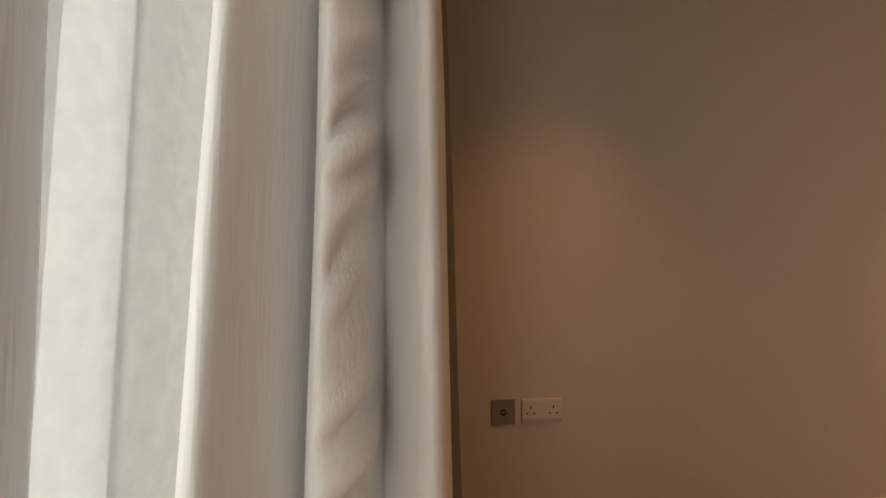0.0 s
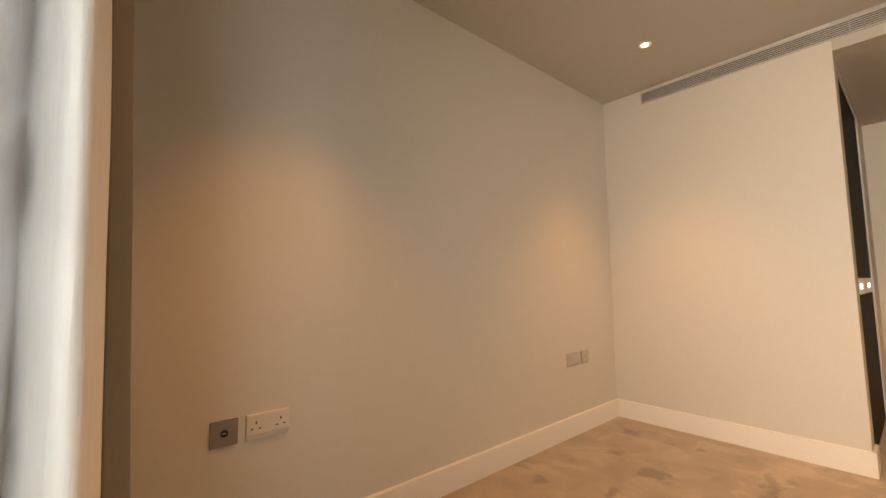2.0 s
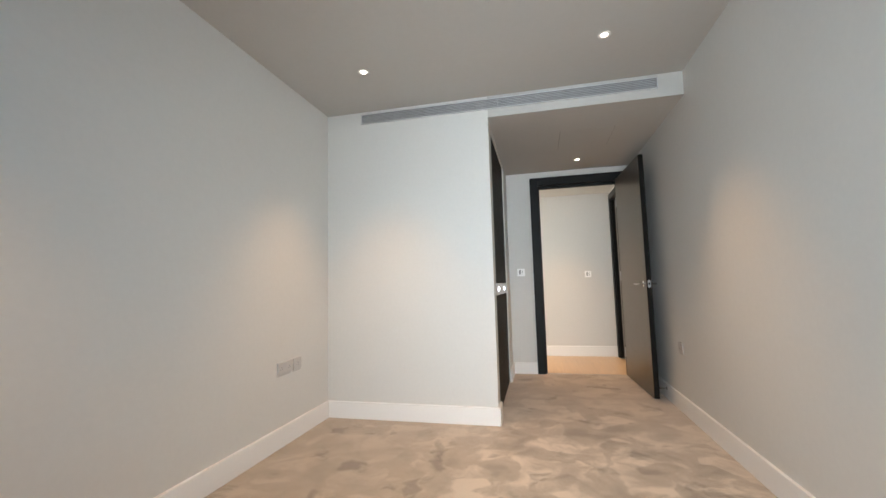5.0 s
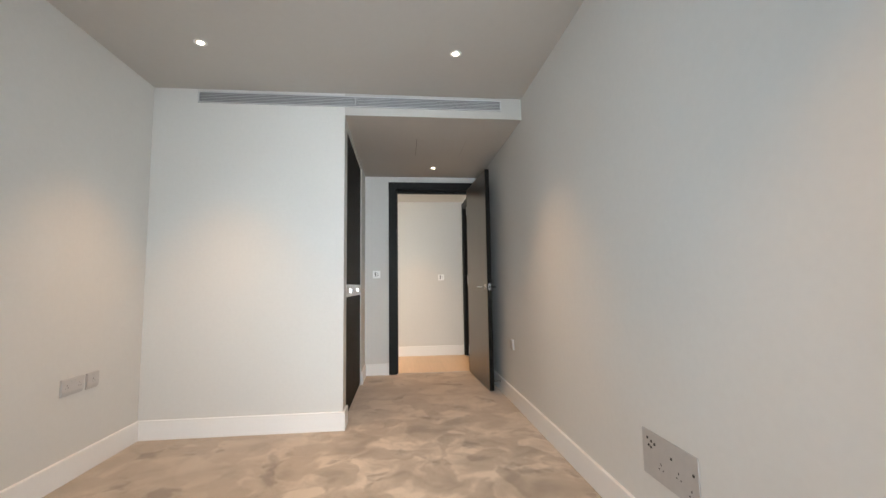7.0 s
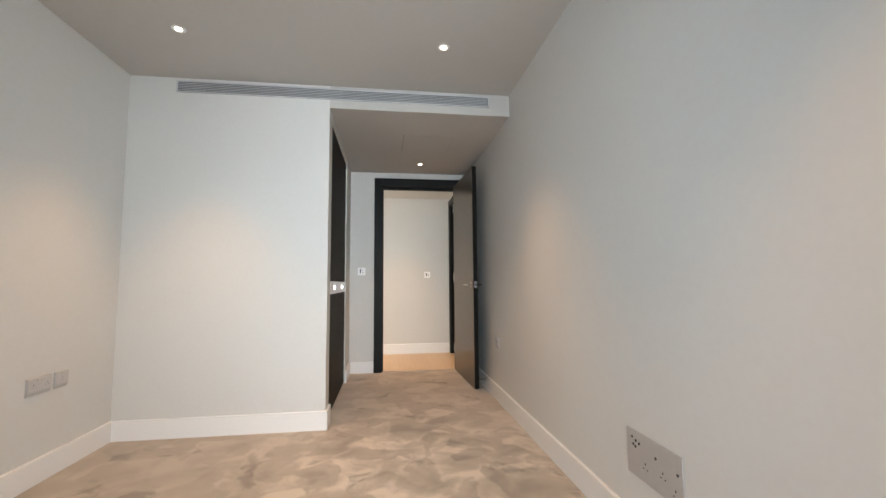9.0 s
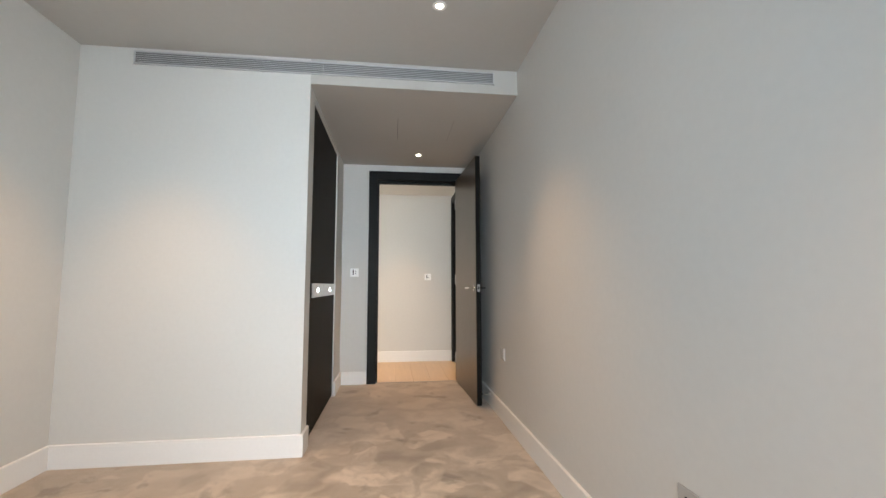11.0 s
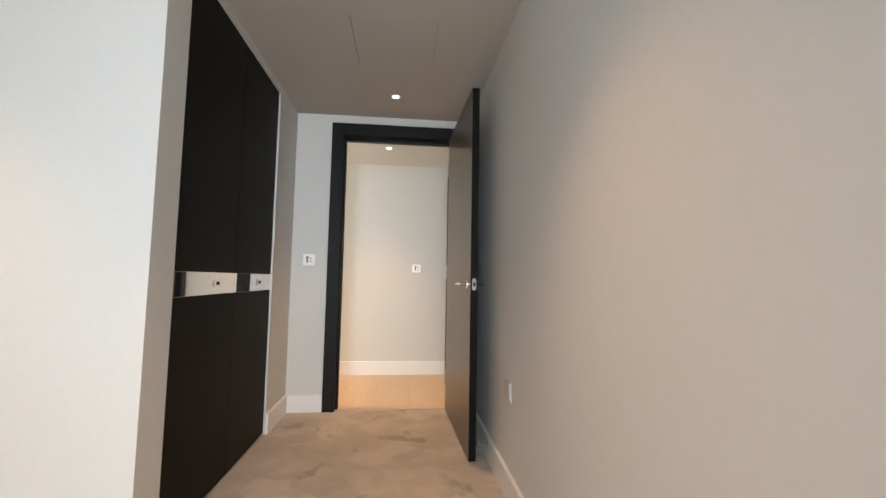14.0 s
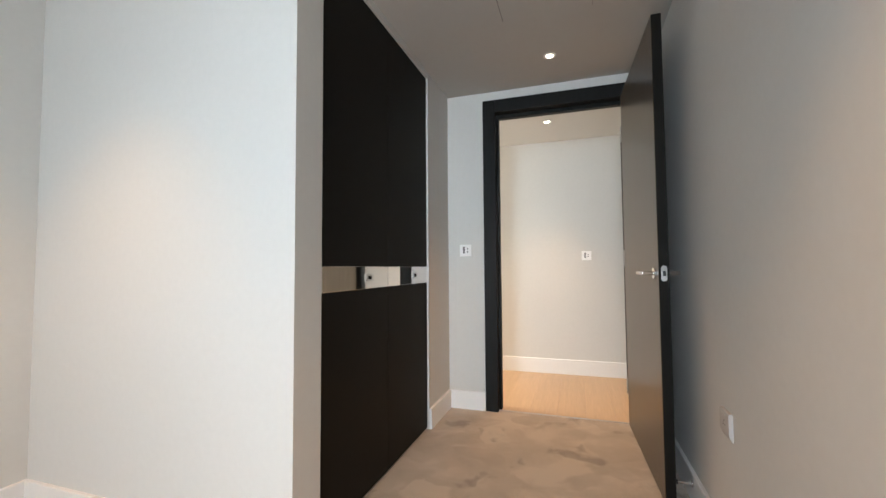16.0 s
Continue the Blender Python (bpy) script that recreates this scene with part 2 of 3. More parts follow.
GROUND = material("outside_paving", (0.34, 0.33, 0.31), 0.9, grain=0.1, scale=3, bump=0.3, bump_scale=20, big=0.15, big_scale=0.1)
FACADE = material("far_render", (0.70, 0.70, 0.68), 0.85, grain=0.05, scale=2, big=0.08, big_scale=0.3)
FARGLASS = material("far_window", (0.06, 0.08, 0.10), 0.15, grain=0.05, scale=2)
LEAVES = material("far_foliage", (0.07, 0.11, 0.04), 0.8, grain=0.4, scale=4, big=0.2)
BARK = material("far_bark", (0.12, 0.09, 0.07), 0.9, grain=0.2, scale=8)


# ---- mesh helpers ----
def box(bm, x0, x1, y0, y1, z0, z1, bevel=0.0):
    vs = [bm.verts.new((x, y, z)) for z in (z0, z1) for y in (y0, y1) for x in (x0, x1)]
    fs = [bm.faces.new([vs[i] for i in f]) for f in ((0, 2, 3, 1), (4, 5, 7, 6), (0, 1, 5, 4), (2, 6, 7, 3), (0, 4, 6, 2), (1, 3, 7, 5))]
    if bevel:
        edges = list({e for f in fs for e in f.edges})
        bmesh.ops.bevel(bm, geom=edges, offset=bevel, segments=2, affect="EDGES", profile=0.5)
    return bm


def rod(bm, a, b, r, seg=16, r2=None):
    a, b = Vector(a), Vector(b)
    q = (b - a).to_track_quat("Z", "Y").to_matrix().to_4x4()
    m = Matrix.Translation((a + b) / 2) @ q
    bmesh.ops.create_cone(bm, cap_ends=True, segments=seg, radius1=r, radius2=r if r2 is None else r2, depth=(b - a).length, matrix=m)
    return bm


def ring(bm, c, r0, r1, z0, z1, seg=32):
    """A flat ring with thickness, its axis upright."""
    loops = []
    for r, z in ((r0, z0), (r1, z0), (r1, z1), (r0, z1)):
        loops.append([bm.verts.new((c[0] + r * math.cos(2 * math.pi * i / seg), c[1] + r * math.sin(2 * math.pi * i / seg), z)) for i in range(seg)])
    for k in range(4):
        a, b = loops[k], loops[(k + 1) % 4]
        for i in range(seg):
            j = (i + 1) % seg
            bm.faces.new((a[i], a[j], b[j], b[i]))
    return bm


def part(name, bm, mat, parent=None, label="", kind="", smooth=False):
    bmesh.ops.recalc_face_normals(bm, faces=bm.faces)
    me = bpy.data.meshes.new(name)
    bm.to_mesh(me)
    bm.free()
    me.materials.append(mat)
    if smooth:
        for p in me.polygons:
            p.use_smooth = True
    ob = new(name, me)
    ob.parent = parent
    return tagged(ob, label=label, kind=kind)


def B(*a, **k):
    return box(bmesh.new(), *a, **k)


def setting(name, bm, mat, label=""):
    return part(name, bm, mat, None, label, "structure")


def thing(name, label, category, at=(0, 0, 0), rz=0, group=""):
    ob = new(name)
    ob.matrix_world = pose(*at, 0, 0, rz)
    return tagged(ob, label, category, group)


# ---- structure ----
OY0, OY1 = -0.66, 1.25
bm = B(-0.6, AX + 0.18, NY, NY + 0.12, -0.1, ZC)
setting("wall_north", bm, WALL, "plain off-white painted plaster wall")
bm = B(-0.6, DX + 0.12, SY - 0.12, SY, -0.1, ZC)
setting("wall_south", bm, WALL, "plain off-white painted plaster wall")
bm = B(-0.6, WX, SY, OY0, -0.1, ZC)
box(bm, -0.6, WX, OY1, NY, -0.1, ZC)
box(bm, -0.6, WX, OY0, OY1, 2.34, ZC)
setting("wall_west", bm, WALL, "off-white wall round a tall window opening")
bm = B(AX, AX + 0.150, BY, NY, -0.1, ZC)
setting("wall_nib", bm, WALL, "off-white wall that hides the built-in wardrobe")
bm = B(4.535, DX, BY, 0.95, -0.1, ZS)
box(bm, AX + 0.150, 4.535, BY + 0.002, 0.95, 2.216, ZS)
setting("wall_pier", bm, WALL, "off-white pier between wardrobe and bedroom door")
bm = B(DX, DX + 0.12, -0.045, 3.7, -0.1, 2.5)
box(bm, DX, DX + 0.12, SY, -0.945, -0.1, 2.5)
box(bm, DX, DX + 0.12, -0.945, -0.045, 2.115, 2.5)
setting("wall_door", bm, WALL, "off-white wall with the bedroom doorway")
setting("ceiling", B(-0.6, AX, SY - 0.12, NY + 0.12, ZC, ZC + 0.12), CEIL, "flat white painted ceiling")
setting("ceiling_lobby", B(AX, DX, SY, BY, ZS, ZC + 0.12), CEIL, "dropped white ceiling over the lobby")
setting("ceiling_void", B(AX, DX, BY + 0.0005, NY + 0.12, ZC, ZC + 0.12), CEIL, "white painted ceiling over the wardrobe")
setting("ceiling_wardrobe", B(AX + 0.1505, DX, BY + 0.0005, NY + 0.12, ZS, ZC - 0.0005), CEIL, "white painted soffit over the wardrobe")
setting("floor", B(-0.6, DX + 0.02, SY - 0.12, NY + 0.12, -0.1, 0), CARPET, "beige cut-pile carpet with brushed patches")

# hall beyond the door
setting("wall_hall_far", B(HX, HX + 0.12, HSY - 0.15, 3.7, -0.1, 2.5), WALL, "off-white hall wall")
setting("wall_hall_north", B(DX + 0.12, HX, 3.6, 3.7, -0.1, 2.5), WALL, "off-white wall at the end of the hall")
bm = B(DX + 0.12, 5.24, HSY - 0.15, HSY, -0.1, 2.5)
box(bm, 6.055, HX, HSY - 0.15, HSY, -0.1, 2.5)
box(bm, 5.24, 6.055, HSY - 0.15, HSY, 2.10, 2.5)
setting("wall_hall_south", bm, WALL, "off-white hall wall with a dark door")
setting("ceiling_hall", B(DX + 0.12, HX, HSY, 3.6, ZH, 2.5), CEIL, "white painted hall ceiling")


def skirting(name, x0, y0, x1, y1, nx, ny, h=0.125):
    """A skirting board from one point to the other, whose face looks along (nx, ny)."""
    bm = bmesh.new()
    prof = [(0, 0), (0.016, 0), (0.016, h - 0.003), (0.013, h), (0, h)]
    ends = []
    for x, y in ((x0, y0), (x1, y1)):
        ends.append([bm.verts.new((x + nx * d, y + ny * d, z)) for d, z in prof])
    for i in range(5):
        j = (i + 1) % 5
        bm.faces.new((ends[0][i], ends[0][j], ends[1][j], ends[1][i]))
    bm.faces.new(ends[0]), bm.faces.new(ends[1][::-1])
    return setting(name, bm, TRIM, "white painted skirting board")


skirting("baseboard", WX, NY, AX, NY, 0, -1)
skirting("baseboard", AX, NY - 0.016, AX, BY - 0.016, -1, 0)
skirting("baseboard", AX, BY, AX + 0.149, BY, 0, -1)
skirting("baseboard", 4.537, BY, DX, BY, 0, -1)
skirting("baseboard", DX, BY - 0.016, DX, 0.02, -1, 0)
skirting("baseboard", WX, SY, DX, SY, 0, 1)
skirting("baseboard", HX, HSY, HX, 3.6, -1, 0, 0.135)
skirting("baseboard", DX + 0.12, 0.02, DX + 0.12, 3.6, 1, 0, 0.135)

# window
bm = bmesh.new()
for y0, y1 in ((OY0, OY0 + 0.06), (OY1 - 0.06, OY1), (0.17, 0.23)):
    box(bm, -0.56, -0.50, y0, y1, 0.0, 2.34, 0.004)
for z0, z1 in ((0.0, 0.07), (2.28, 2.34)):
    for y0, y1 in ((OY0 + 0.06, 0.17), (0.23, OY1 - 0.06)):
        box(bm, -0.56, -0.50, y0, y1, z0, z1, 0.004)
win = setting("window_1", bm, FRAMEGREY, "tall grey aluminium window behind the sheer curtain")
for y0, y1 in ((OY0 + 0.06, 0.17), (0.23, OY1 - 0.06)):
    pane = part("pane", B(-0.536, -0.524, y0, y1, 0.07, 2.28), GLASS, win)
    pane.visible_shadow = False
setting("window_sill", B(-0.5, WX - 0.002, OY0, OY1, 0.0, 0.03, bevel=0.004), TRIM, "white painted window board")


# ---- bedroom door ----
def architrave(name, parent, plane, out, a0, a1, b0, b1, top, depth, axis, mat):
    """Frame round an opening: outer edges a0..a1, inner b0..b1, as three mitre-free boards."""
    p0, p1 = sorted((plane, plane + out * depth))
    made = []
    for lo, hi, z0, z1 in ((a0, b0, 0.0, top), (b1, a1, 0.0, top), (b0, b1, top - (b0 - a0), top)):
        bm = B(p0, p1, lo, hi, z0, z1, bevel=0.003) if axis == "x" else B(lo, hi, p0, p1, z0, z1, bevel=0.003)
        made.append(part(name, bm, mat, parent))
    return made


frame_ob = thing("door_frame", "dark stained timber door frame round the open bedroom door", "door frame")
architrave("architrave", frame_ob, DX - 0.001, -1, -1.02, 0.02, -0.93, -0.07, 2.19, 0.018, "x", FRAMEWOOD)
bm = bmesh.new()
box(bm, DX - 0.001, DX + 0.121, -0.064, -0.046, 0, 2.099)
box(bm, DX - 0.001, DX + 0.121, -0.944, -0.93, 0, 2.099)
box(bm, DX - 0.001, DX + 0.121, -0.944, -0.046, 2.1, 2.114)
part("lining", bm, FRAMEWOOD, frame_ob)
bm = bmesh.new()
box(bm, DX + 0.045, DX + 0.09, -0.084, -0.065, 0, 2.07, 0.002)
box(bm, DX + 0.045, DX + 0.09, -0.929, -0.905, 0, 2.07, 0.002)
box(bm, DX + 0.045, DX + 0.09, -0.929, -0.065, 2.071, 2.099, 0.002)
part("door_stop_bead", bm, FRAMEWOOD, frame_ob)
architrave("hall_architrave", frame_ob, DX + 0.121, 1, -1.02, 0.02, -0.93, -0.07, 2.19, 0.018, "x", FRAMEWOOD)

LEAF_ANG = 180 + 2.3
door = thing("bedroom_door", "open dark brown veneered bedroom door with chrome lever handles", "door", (4.945, -0.892, 0), LEAF_ANG)
part("leaf", B(0, 0.885, 0, 0.042, 0.010, 2.10, bevel=0.002), LEAFWOOD, door)
part("edge_lipping", B(0.8855, 0.8885, 0.001, 0.041, 0.011, 2.099, bevel=0.001), WENGE, door)
bm = bmesh.new()
for z in (0.944, 0.988):
    rod(bm, (0.8880, 0.021, z), (0.8905, 0.021, z), 0.0115, 16)
box(bm, 0.8880, 0.8905, 0.0095, 0.0325, 0.944, 0.988)
latch = part("latch_plate", bm, BRUSHED, door, "satin steel latch plate")
part("latch_bolt", B(0.8895, 0.8975, 0.015, 0.027, 0.955, 0.977, bevel=0.002), BLACK, latch)
for side in (-1, 1):
    y = 0.0 if side < 0 else 0.042
    bm = rod(bmesh.new(), (0.825, y, 0.966), (0.825, y + side * 0.008, 0.966), 0.026, 28)
    part("rose", bm, CHROME, door, "round chrome handle rose")
    bm = rod(bmesh.new(), (0.825, y + side * 0.008, 0.966), (0.825, y + side * 0.052, 0.966), 0.009, 16)
    rod(bm, (0.832, y + side * 0.048, 0.966), (0.70, y + side * 0.048, 0.966), 0.0085, 16)
    part("lever_handle", bm, LEVER, door, "chrome lever handle", smooth=False)
for z in (0.25, 1.05, 1.85):
    part("hinge", rod(bmesh.new(), (-0.004, -0.002, z - 0.05), (-0.004, -0.002, z + 0.05), 0.006, 12), BRUSHED, door)

stop = thing("door_buffer", "chrome skirting-mounted door buffer behind the open door", "door stop", (4.10, SY + 0.016, 0.09))
part("rod", rod(bmesh.new(), (0, 0.004, 0), (0, 0.058, 0), 0.005, 14), CHROME, stop)
part("base", rod(bmesh.new(), (0, 0, 0), (0, 0.005, 0), 0.014, 20), CHROME, stop)
part("rubber_tip", rod(bmesh.new(), (0, 0.058, 0), (0, 0.066, 0), 0.009, 14), BLACK, stop)

setting("threshold", B(DX + 0.022, DX + 0.035, -0.929, -0.065, -0.01, 0.003, bevel=0.001), BRUSHED, "thin metal threshold strip")

hall_door = thing("hall_door", "closed dark veneered door in a dark frame at the side of the hall", "door")
architrave("architrave", hall_door, HSY, 1, 5.16, 6.125, 5.24, 6.035, 2.17, 0.018, "y", FRAMEWOOD)
bm = bmesh.new()
box(bm, 5.2405, 5.262, HSY - 0.15, HSY - 0.001, 0, 2.078)
box(bm, 6.033, 6.0545, HSY - 0.15, HSY - 0.001, 0, 2.078)
box(bm, 5.2405, 6.0545, HSY - 0.15, HSY - 0.001, 2.079, 2.0995)
part("lining", bm, FRAMEWOOD, hall_door)
part("leaf", B(5.265, 6.030, HSY - 0.085, HSY - 0.043, 0.005, 2.075, bevel=0.002), LEAFWOOD, hall_door)

# ---- wardrobe ----
ward = thing("built_in_wardrobe", "built-in wardrobe with dark veneered doors and a mirrored steel band", "wardrobe")
WY = BY + 0.011
bm = B(3.416, 3.420, WY + 0.022, 0.88, 0.0, 2.214)
box(bm, 4.529, 4.533, WY + 0.022, 0.88, 0.0, 2.214)
box(bm, 3.420, 4.529, 0.86, 0.88, 0.0, 2.214)
box(bm, 3.420, 4.529, WY + 0.022, 0.86, 2.196, 2.214)
part("carcass", bm, WENGE, ward)
for x0, x1, px in ((3.420, 3.9745, 3.780), (3.9758, 4.530, 4.328)):
    d = part("wardrobe_door", B(x0, x1, WY, WY + 0.02, 0.012, 0.905, bevel=0.0015), WENGE, ward, "dark veneered wardrobe door with a mirrored band")
    part("upper_panel", B(x0, x1, WY, WY + 0.02, 1.005, 2.212, bevel=0.0015), WENGE, d)
    part("mirror_band", B(x0 + 0.001, x1 - 0.001, WY + 0.001, WY + 0.02, 0.9055, 1.0045, bevel=0.001), MIRROR, d, "mirror-polished steel band")
    bm = bmesh.new()
    for a, b, z0, z1 in ((-0.033, 0.033, 0.963, 0.971), (-0.033, 0.033, 0.939, 0.947), (-0.033, -0.018, 0.947, 0.963), (0.018, 0.033, 0.947, 0.963)):
        box(bm, px + a, px + b, WY - 0.004, WY + 0.0025, z0, z1)
    part("finger_pull", bm, CHROME, d, "rectangular chrome finger pull")
    part("pull_recess", B(px - 0.0178, px + 0.0178, WY - 0.0005, WY + 0.0015, 0.9472, 0.9628), VOID, d)

# ---- ventilation grille ----
grille = thing("ventilation_grille", "long grey aluminium linear ventilation grille above the lobby", "air vent")
part("backing", B(AX - 0.004, AX - 0.001, -0.892, 1.314, 2.317, 2.397), DARKVOID, grille)
bm = bmesh.new()
for z0, z1 in ((2.3905, 2.398), (2.316, 2.3235)):
    box(bm, AX - 0.014, AX - 0.0045, -0.895, 1.317, z0, z1, 0.001)
for y0, y1 in ((-0.895, -0.887), (1.309, 1.317)):
    box(bm, AX - 0.014, AX - 0.0045, y0, y1, 2.324, 2.390, 0.001)
part("grille_frame", bm, ALU, grille)
for i in range(5):
    z = 2.3335 + i * 0.0118
    bm = bmesh.new()
    prof = [(AX - 0.0045, z + 0.0035), (AX - 0.0125, z - 0.001), (AX - 0.0125, z - 0.0045), (AX - 0.0045, z + 0.000)]
    e = [[bm.verts.new((x, y, zz)) for x, zz in prof] for y in (-0.886, 1.308)]
    for k in range(4):
        bm.faces.new((e[0][k], e[0][(k + 1) % 4], e[1][(k + 1) % 4], e[1][k]))
    bm.faces.new(e[0]), bm.faces.new(e[1][::-1])
    part("slat", bm, ALU, grille)
bm = bmesh.new()
for y in (0.21,):
    box(bm, AX - 0.0135, AX - 0.0125, y - 0.0015, y + 0.0015, 2.3245, 2.3895)
part("joint_strip", bm, ALU, grille)

# ---- access panel in the lobby ceiling ----
hatch = thing("access_panel", "flush white ceiling access panel with fine shadow joints", "access panel")
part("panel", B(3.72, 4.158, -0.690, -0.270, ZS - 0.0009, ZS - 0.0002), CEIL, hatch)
for y, m in ((-0.2645, JOINT), (-0.6955, FAINT)):
    part("joint", B(3.72, 4.158, y - 0.0012, y + 0.0012, ZS - 0.0015, ZS - 0.0005), m, hatch)


# ---- downlights ----
def downlight():
    t = thing("downlight", "small round recessed downlight, switched on", "ceiling light", group="recessed ceiling downlights")
    part("bezel", ring(bmesh.new(), (0, 0), 0.0195, 0.036, -0.003, -0.0005), TRIM, t, smooth=False)
    bm = bmesh.new()
    bmesh.ops.create_cone(bm, cap_ends=True, segments=28, radius1=0.019, radius2=0.019, depth=0.002, matrix=Matrix.Translation((0, 0, -0.002)))
    part("lamp", bm, LAMP, t, "glowing warm white lamp")
    return t


dl = downlight()
for i, (lx, ly, lz) in enumerate(LAMPS):
    if i:
        copy_thing(dl, pose(lx, ly, lz))
dl.matrix_world = pose(*LAMPS[0])


# ---- electrical plates; built facing -y, their back in the plane y = 0 ----
def pin_holes(bm, cx, cz, y, s=1.0):
    box(bm, cx - 0.002 * s, cx + 0.002 * s, y - 0.0006, y + 0.001, cz + 0.006 * s, cz + 0.014 * s)
    for d in (-0.011, 0.011):
        box(bm, cx + d * s - 0.0032 * s, cx + d * s + 0.0032 * s, y - 0.0006, y + 0.001, cz - 0.010 * s, cz - 0.006 * s)
    return bm


def socket(label, gangs, mat=None, group="wall sockets"):
    mat = mat or SOCKETWHITE
    w = 0.146 if gangs == 2 else 0.086
    t = thing("wall_socket", label, "wall socket", group=group)
    bm = bmesh.new()
    prof = [(-0.0005, -0.044), (-0.004, -0.044), (-0.012, -0.026), (-0.013, -0.023), (-0.013, 0.040), (-0.0115, 0.043), (-0.008, 0.044), (-0.0005, 0.044)]
    ends = [[bm.verts.new((x, y, z)) for y, z in prof] for x in (-w / 2, w / 2)]
    bm.faces.new(ends[0])
    bm.faces.new(ends[1][::-1])
    for i in range(len(prof)):
        j = (i + 1) % len(prof)
        bm.faces.new((ends[0][j], ends[0][i], ends[1][i], ends[1][j]))
    bmesh.ops.recalc_face_normals(bm, faces=bm.faces)
    part("faceplate", bm, mat, t)
    for cx in ((-0.042, 0.042) if gangs == 2 else (0.0,)):
        part("pin_holes", pin_holes(bmesh.new(), cx, 0.004, -0.0132, 1.15 if mat is SOCKETWHITE else 0.7), BLACK if mat is SOCKETWHITE else JOINT, t)
    for cx in ((-0.013, 0.013) if gangs == 2 else (0.0,)):
        part("rocker_switch", B(cx - 0.007, cx + 0.007, -0.0155, -0.0125, 0.025, 0.036, bevel=0.001), mat, t)
    return t


s1 = socket("white plastic double wall socket beside a steel aerial plate", 2)
s1.matrix_world = pose(0.706, NY, 0.508)
sA = socket("pale grey double wall socket near the room corner", 2, GREYPLATE)
sA.matrix_world = pose(2.672, NY, 0.486)
sB = socket("pale grey single wall socket beside a double one", 1, GREYPLATE)
sB.matrix_world = pose(2.812, NY, 0.486)
sS = copy_thing(sB, pose(3.70, SY, 0.480, 0, 0, 180))
tagged(sS, "pale grey single wall socket near the open door")

aer = thing("aerial_plate", "square brushed steel aerial outlet plate beside a socket", "wall outlet", (0.565, NY, 0.508))
part("faceplate", B(-0.043, 0.043, -0.006, -0.0005, -0.043, 0.043, bevel=0.0015), AERIAL, aer)
bm = bmesh.new()
rod(bm, (0, -0.006, 0), (0, -0.0075, 0), 0.012, 24)
part("outlet", bm, BLACK, aer)
part("pin", B(-0.006, 0.006, -0.0095, -0.0074, -0.0025, 0.0025, bevel=0.0008), AERIAL, aer)

media = thing("media_plate", "wide brushed steel multi-outlet media plate with black sockets", "wall outlet", (1.682, SY, 0.347), 180)
part("faceplate", B(-0.15, 0.15, -0.006, -0.0005, -0.083, 0.083, bevel=0.002), SATIN, media)
for dx, dz in ((-0.115, 0.055), (-0.108, 0.030), (-0.095, 0.026), (-0.092, 0.048), (-0.072, 0.043), (0.02, 0.028), (0.128, 0.02)):
    part("aerial_outlet", rod(bmesh.new(), (dx, -0.0055, dz), (dx, -0.0075, dz), 0.0052, 12), BLACK, media)
for cx, cz in ((-0.04, -0.025), (0.055, -0.015), (0.115, -0.045)):
    part("pin_holes", pin_holes(bmesh.new(), cx, cz, -0.0062, 1.0), BLACK, media)


def control_plate(label):
    t = thing("light_switch", label, "light switch", group="white control plates")
    part("faceplate", B(-0.0425, 0.0425, -0.009, -0.0005, -0.0425, 0.0425, bevel=0.002), PLASTIC, t)
    bm = bmesh.new()
    for k in range(4):
        z = 0.022 - k * 0.0125
        box(bm, -0.019, -0.004, -0.0102, -0.0085, z - 0.0048, z + 0.0048)
    for z in (0.012, -0.010):
        box(bm, 0.010, 0.019, -0.0102, -0.0085, z - 0.004, z + 0.004)
    part("buttons", bm, BLACK, t)
    return t


sw = control_plate("square white keypad light switch beside the dark door frame")
sw.matrix_world = pose(DX, 0.157, 1.12, 0, 0, -90)
sw2 = copy_thing(sw, pose(HX, -0.693, 1.100, 0, 0, -90))
tagged(sw2, "square white keypad light switch on the hall wall")


# ---- curtains ----
def smooth_path(points, step=0.004):
    """Catmull-Rom through plan points."""
    p = [Vector(q) for q in points]
    p = [2 * p[0] - p[1]] + p + [2 * p[-1] - p[-2]]
    out = []
    for i in range(1, len(p) - 2):
        n = max(3, int((p[i + 1] - p[i]).length / step))
        for k in range(n):
            u = k / n
            a, b, c, d = p[i - 1], p[i], p[i + 1], p[i + 2]
            out.append(0.5 * ((2 * b) + (c - a) * u + (2 * a - 5 * b + 4 * c - d) * u * u + (3 * b - a - 3 * c + d) * u ** 3))
    out.append(p[-2])
    return out


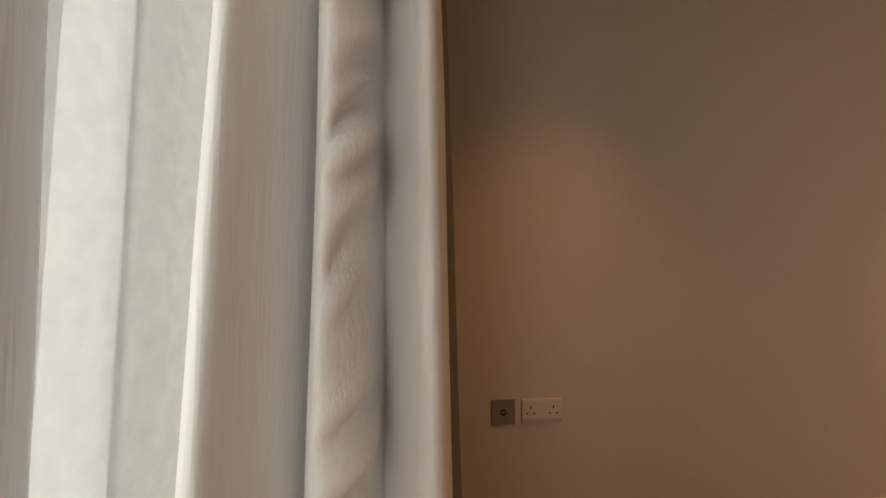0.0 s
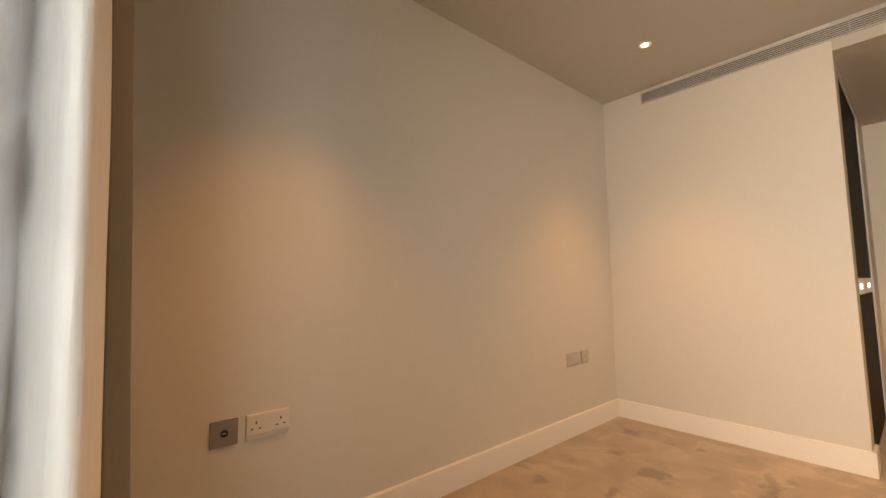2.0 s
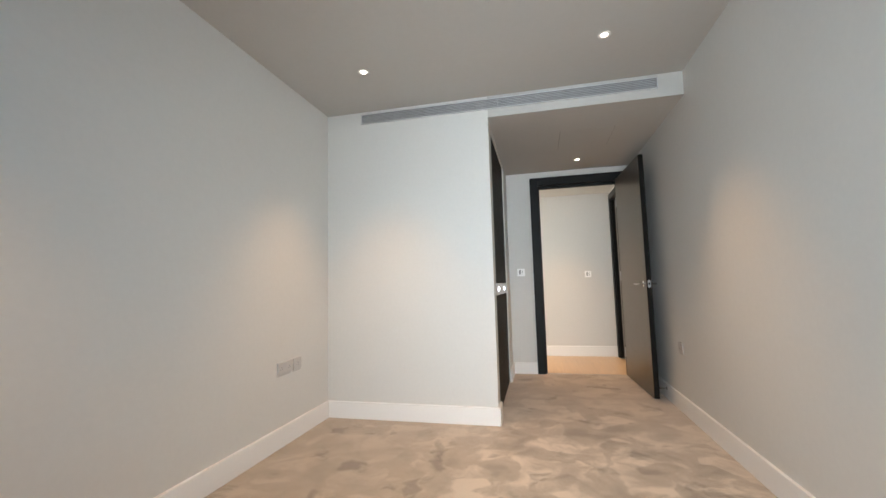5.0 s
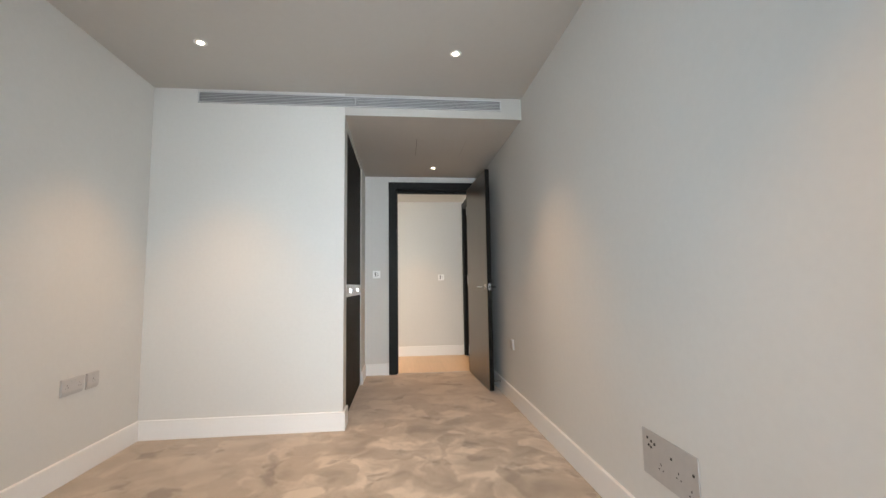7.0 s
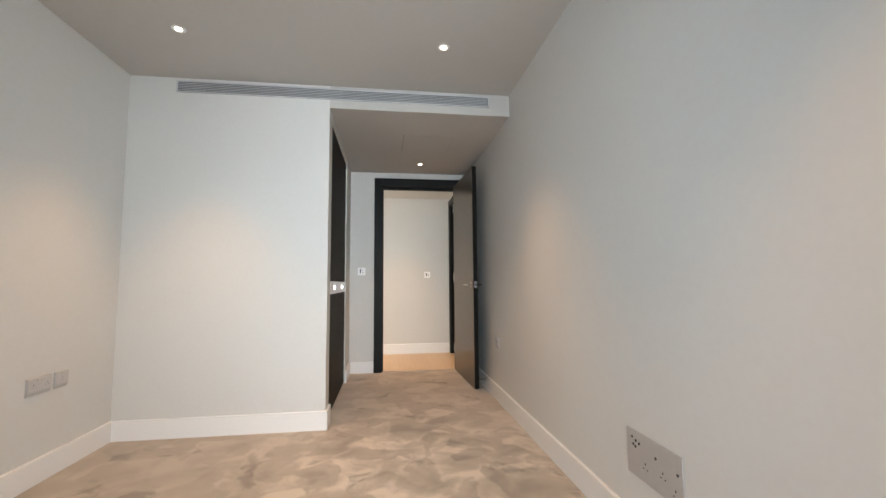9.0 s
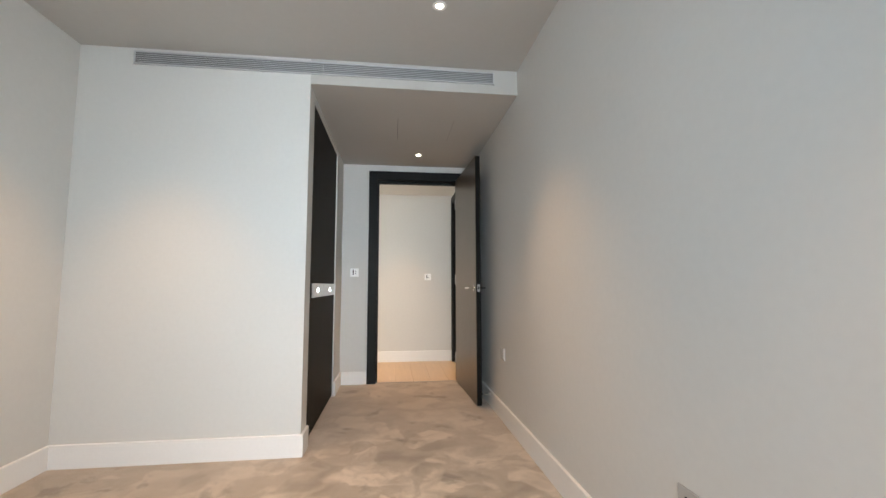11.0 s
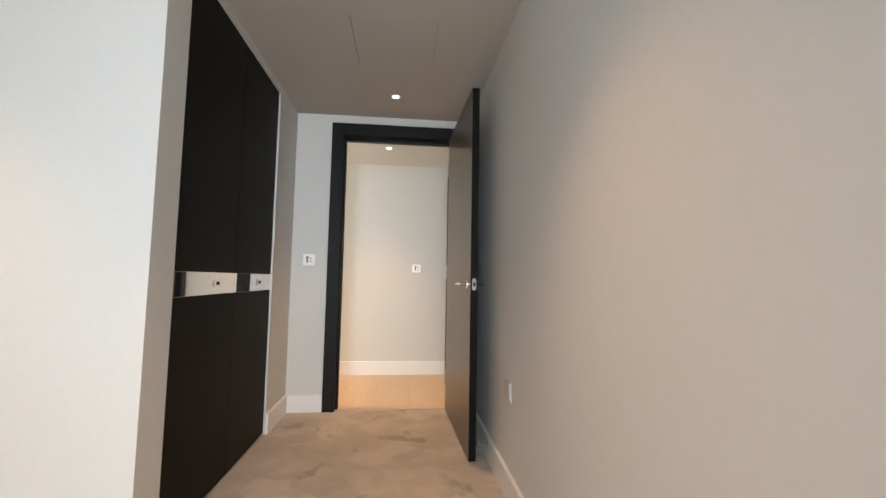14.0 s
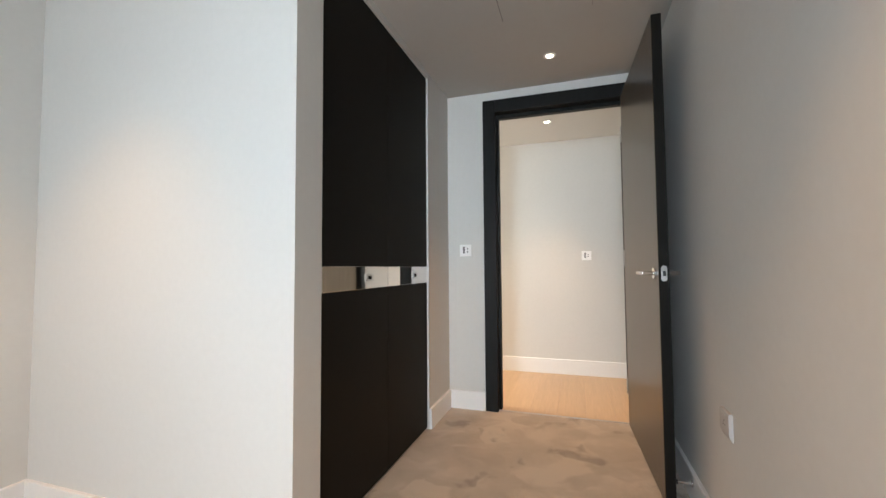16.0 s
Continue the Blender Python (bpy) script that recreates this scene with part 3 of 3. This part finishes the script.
def cloth(points, z0, z1, sway=0.006, crease=0.0, crease_range=(0, 0), seed=0.0, rows=260, step=0.004, flare=0.0, cx=0.12):
    path = smooth_path(points, step)
    n = len(path)
    bm = bmesh.new()
    grid = []
    for r in range(rows + 1):
        z = z0 + (z1 - z0) * r / rows
        row = []
        for i, q in enumerate(path):
            t = (path[min(i + 1, n - 1)] - path[max(i - 1, 0)]).normalized()
            nx, ny = t.y, -t.x
            d = sway * noise.noise(Vector((q.x * 3.0, q.y * 3.0 + seed, z * 1.1)))
            d += 0.0022 * noise.noise(Vector((i * 0.035 + seed, z * 4.0, 3.0)))
            lo, hi = crease_range
            if crease and lo <= q.x <= hi and q.y < 0.60:
                w = math.sin(math.pi * (q.x - lo) / (hi - lo)) ** 1.3
                s = z - 1.3 * (q.x - lo) + 0.03 * noise.noise(Vector((z * 6.0, q.x * 8.0, 9.0)))
                d += 1.7 * crease * w * (0.35 - abs(noise.noise(Vector((s * 18.0 + seed, q.x * 6.0, 1.7)))))
                d += 0.8 * crease * w * noise.noise(Vector((s * 34.0 + seed, q.x * 10.0, 5.7)))
            wide = 1 + flare * (1.0 - min(max(z, 0.2), 1.9))
            row.append(bm.verts.new((cx + (q.x + nx * d - cx) * wide, q.y + ny * d, z)))
        grid.append(row)
    for r in range(rows):
        for i in range(n - 1):
            bm.faces.new((grid[r][i], grid[r][i + 1], grid[r + 1][i + 1], grid[r + 1][i]))
    return bm


PLEATS = [(0.035, 0.66), (0.005, 0.60), (0.004, 0.535), (0.028, 0.505), (0.062, 0.520), (0.088, 0.543), (0.095, 0.567),
          (0.101, 0.545), (0.104, 0.515), (0.118, 0.500), (0.138, 0.515), (0.153, 0.546), (0.161, 0.578),
          (0.169, 0.565), (0.178, 0.530), (0.195, 0.500), (0.209, 0.502), (0.222, 0.56), (0.240, 0.64), (0.248, 0.70), (0.240, 0.765),
          (0.15, 0.79), (0.05, 0.80), (0.03, 0.84), (0.08, 0.88), (0.20, 0.89), (0.235, 0.93), (0.20, 0.97), (0.07, 0.966), (0.03, 1.02),
          (0.08, 1.06), (0.20, 1.07), (0.235, 1.11), (0.20, 1.15), (0.07, 1.16), (0.03, 1.20), (0.08, 1.24), (0.20, 1.25), (0.235, 1.29),
          (0.20, 1.33), (0.07, 1.34), (0.03, 1.38), (0.08, 1.42), (0.20, 1.43), (0.23, 1.47), (0.18, 1.52)]


def solid(ob, t):
    s = ob.modifiers.new("solid", "SOLIDIFY")
    s.thickness, s.offset = t, 0
    return ob


cur = thing("blackout_curtain", "drawn-back heavy silver-grey blackout curtain hanging in deep folds", "curtain", group="window curtains")
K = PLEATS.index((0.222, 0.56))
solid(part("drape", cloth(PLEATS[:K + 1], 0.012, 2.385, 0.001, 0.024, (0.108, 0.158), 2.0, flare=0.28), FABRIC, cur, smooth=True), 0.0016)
# same cloth past the front folds, coloured dark to stand for its shade
solid(part("lining", cloth(PLEATS[K:], 0.012, 2.385, 0.0, 0, (0, 0), 2.0, rows=60, flare=0.28, step=0.008), FABRIC_SHADED, cur, "return folds of the curtain, shade put in as dark taupe", smooth=True), 0.0016)
for y in (0.52, 0.62, 0.74, 0.86, 0.98, 1.10, 1.22, 1.34, 1.46):
    part("hook", rod(bmesh.new(), (0.12, y, 2.36), (0.12, y, 2.40), 0.004, 8), PLASTIC, cur)

PLEATS2 = [(-0.090, 0.455), (-0.062, 0.465), (-0.05, 0.44), (-0.055, 0.40), (-0.085, 0.375), (-0.082, 0.35), (-0.045, 0.33), (-0.038, 0.30), (-0.08, 0.275), (-0.082, 0.25), (-0.040, 0.225), (-0.036, 0.195), (-0.08, 0.17), (-0.085, 0.14)]
cur2 = thing("blackout_curtain", "narrow gathered grey blackout curtain edge beside the sheer curtain", "curtain", group="window curtains")
solid(part("drape", cloth(PLEATS2, 0.012, 2.385, 0.003, 0, (0, 0), 7.0, rows=60, flare=0.12, cx=-0.30), FABRIC, cur2, smooth=True), 0.0016)

pts = [(-0.150, 1.22)]
y = 1.14
while y > 0.94:
    pts.append((-0.155 + 0.030 * noise.noise(Vector((y * 9, 0, 0))) + (0.018 if len(pts) % 2 else -0.018), y))
    y -= 0.062
# one flat overlap, three layers deep, between single layers with shallow ripples
pts += [(-0.150, 0.90), (-0.160, 0.85), (-0.152, 0.80), (-0.160, 0.76), (-0.156, 0.70), (-0.158, 0.63), (-0.163, 0.607), (-0.170, 0.612), (-0.173, 0.66),
        (-0.172, 0.715), (-0.178, 0.724), (-0.185, 0.715), (-0.188, 0.66), (-0.186, 0.60), (-0.178, 0.57), (-0.164, 0.53), (-0.172, 0.49), (-0.158, 0.45)]
y = 0.41
while y > 0.02:
    pts.append((-0.155 + (0.018 if len(pts) % 2 else -0.018), y))
    y -= 0.070
she = thing("sheer_curtain", "white translucent sheer curtain drawn across the window", "curtain", group="window curtains")
part("voile", cloth(pts, 0.036, 2.33, 0.008, 0, (0, 0), 11.0, rows=40, step=0.008), SHEER, she, smooth=True)
rail = thing("curtain_track", "white ceiling-mounted curtain track above the window", "curtain rail")
part("track", B(0.10, 0.14, -1.0, 1.58, 2.40, 2.419, bevel=0.002), TRIM, rail)

# ---- outside ----
setting("ground", B(-400, -0.62, -300, 300, -3.3, -3.2), GROUND, "pale paved ground outside")
bld = thing("apartment_building", "pale rendered apartment building across the street", "building")
part("wall", B(-34, -24, -22, 26, -3.2, 9.0), FACADE, bld)
part("roof", B(-34.4, -23.6, -22.4, 26.4, 9.0, 9.4), FACADE, bld)
base = None
for i in range(12):
    for j in range(4):
        y, z = -20 + i * 4, -2.2 + j * 2.9
        if base is None:
            base = part("window", B(-24.05, -23.96, -0.9, 0.9, 0, 1.7), FARGLASS, bld)
            base.location = (0, y, z)
        else:
            o = base.copy()
            scene.collection.objects.link(o)
            o.location = (0, y, z)

# ---- hall floor planks ----
hf = setting("floor_hall", B(DX + 0.02, HX, HSY - 0.15, 3.6, -0.1, -0.012), OAK, "warm oak plank floor in the hall")
PW = 0.185
y = -0.456 - 4 * PW
i = 0
while y < 3.55:
    x = DX + 0.036 - (0.0 if i % 2 else 0.7)
    while x < HX:
        a, b = max(x, DX + 0.036), min(x + 1.8, HX)
        y0, y1 = max(y, HSY), min(y + PW, 3.6)
        if b - a > 0.02 and y1 - y0 > 0.01:
            part("plank", B(a + 0.0004, b - 0.0004, y0 + 0.0004, y1 - 0.0004, -0.0118, 0.0, bevel=0.0006), OAK, hf)
        x += 1.8
    y += PW
    i += 1
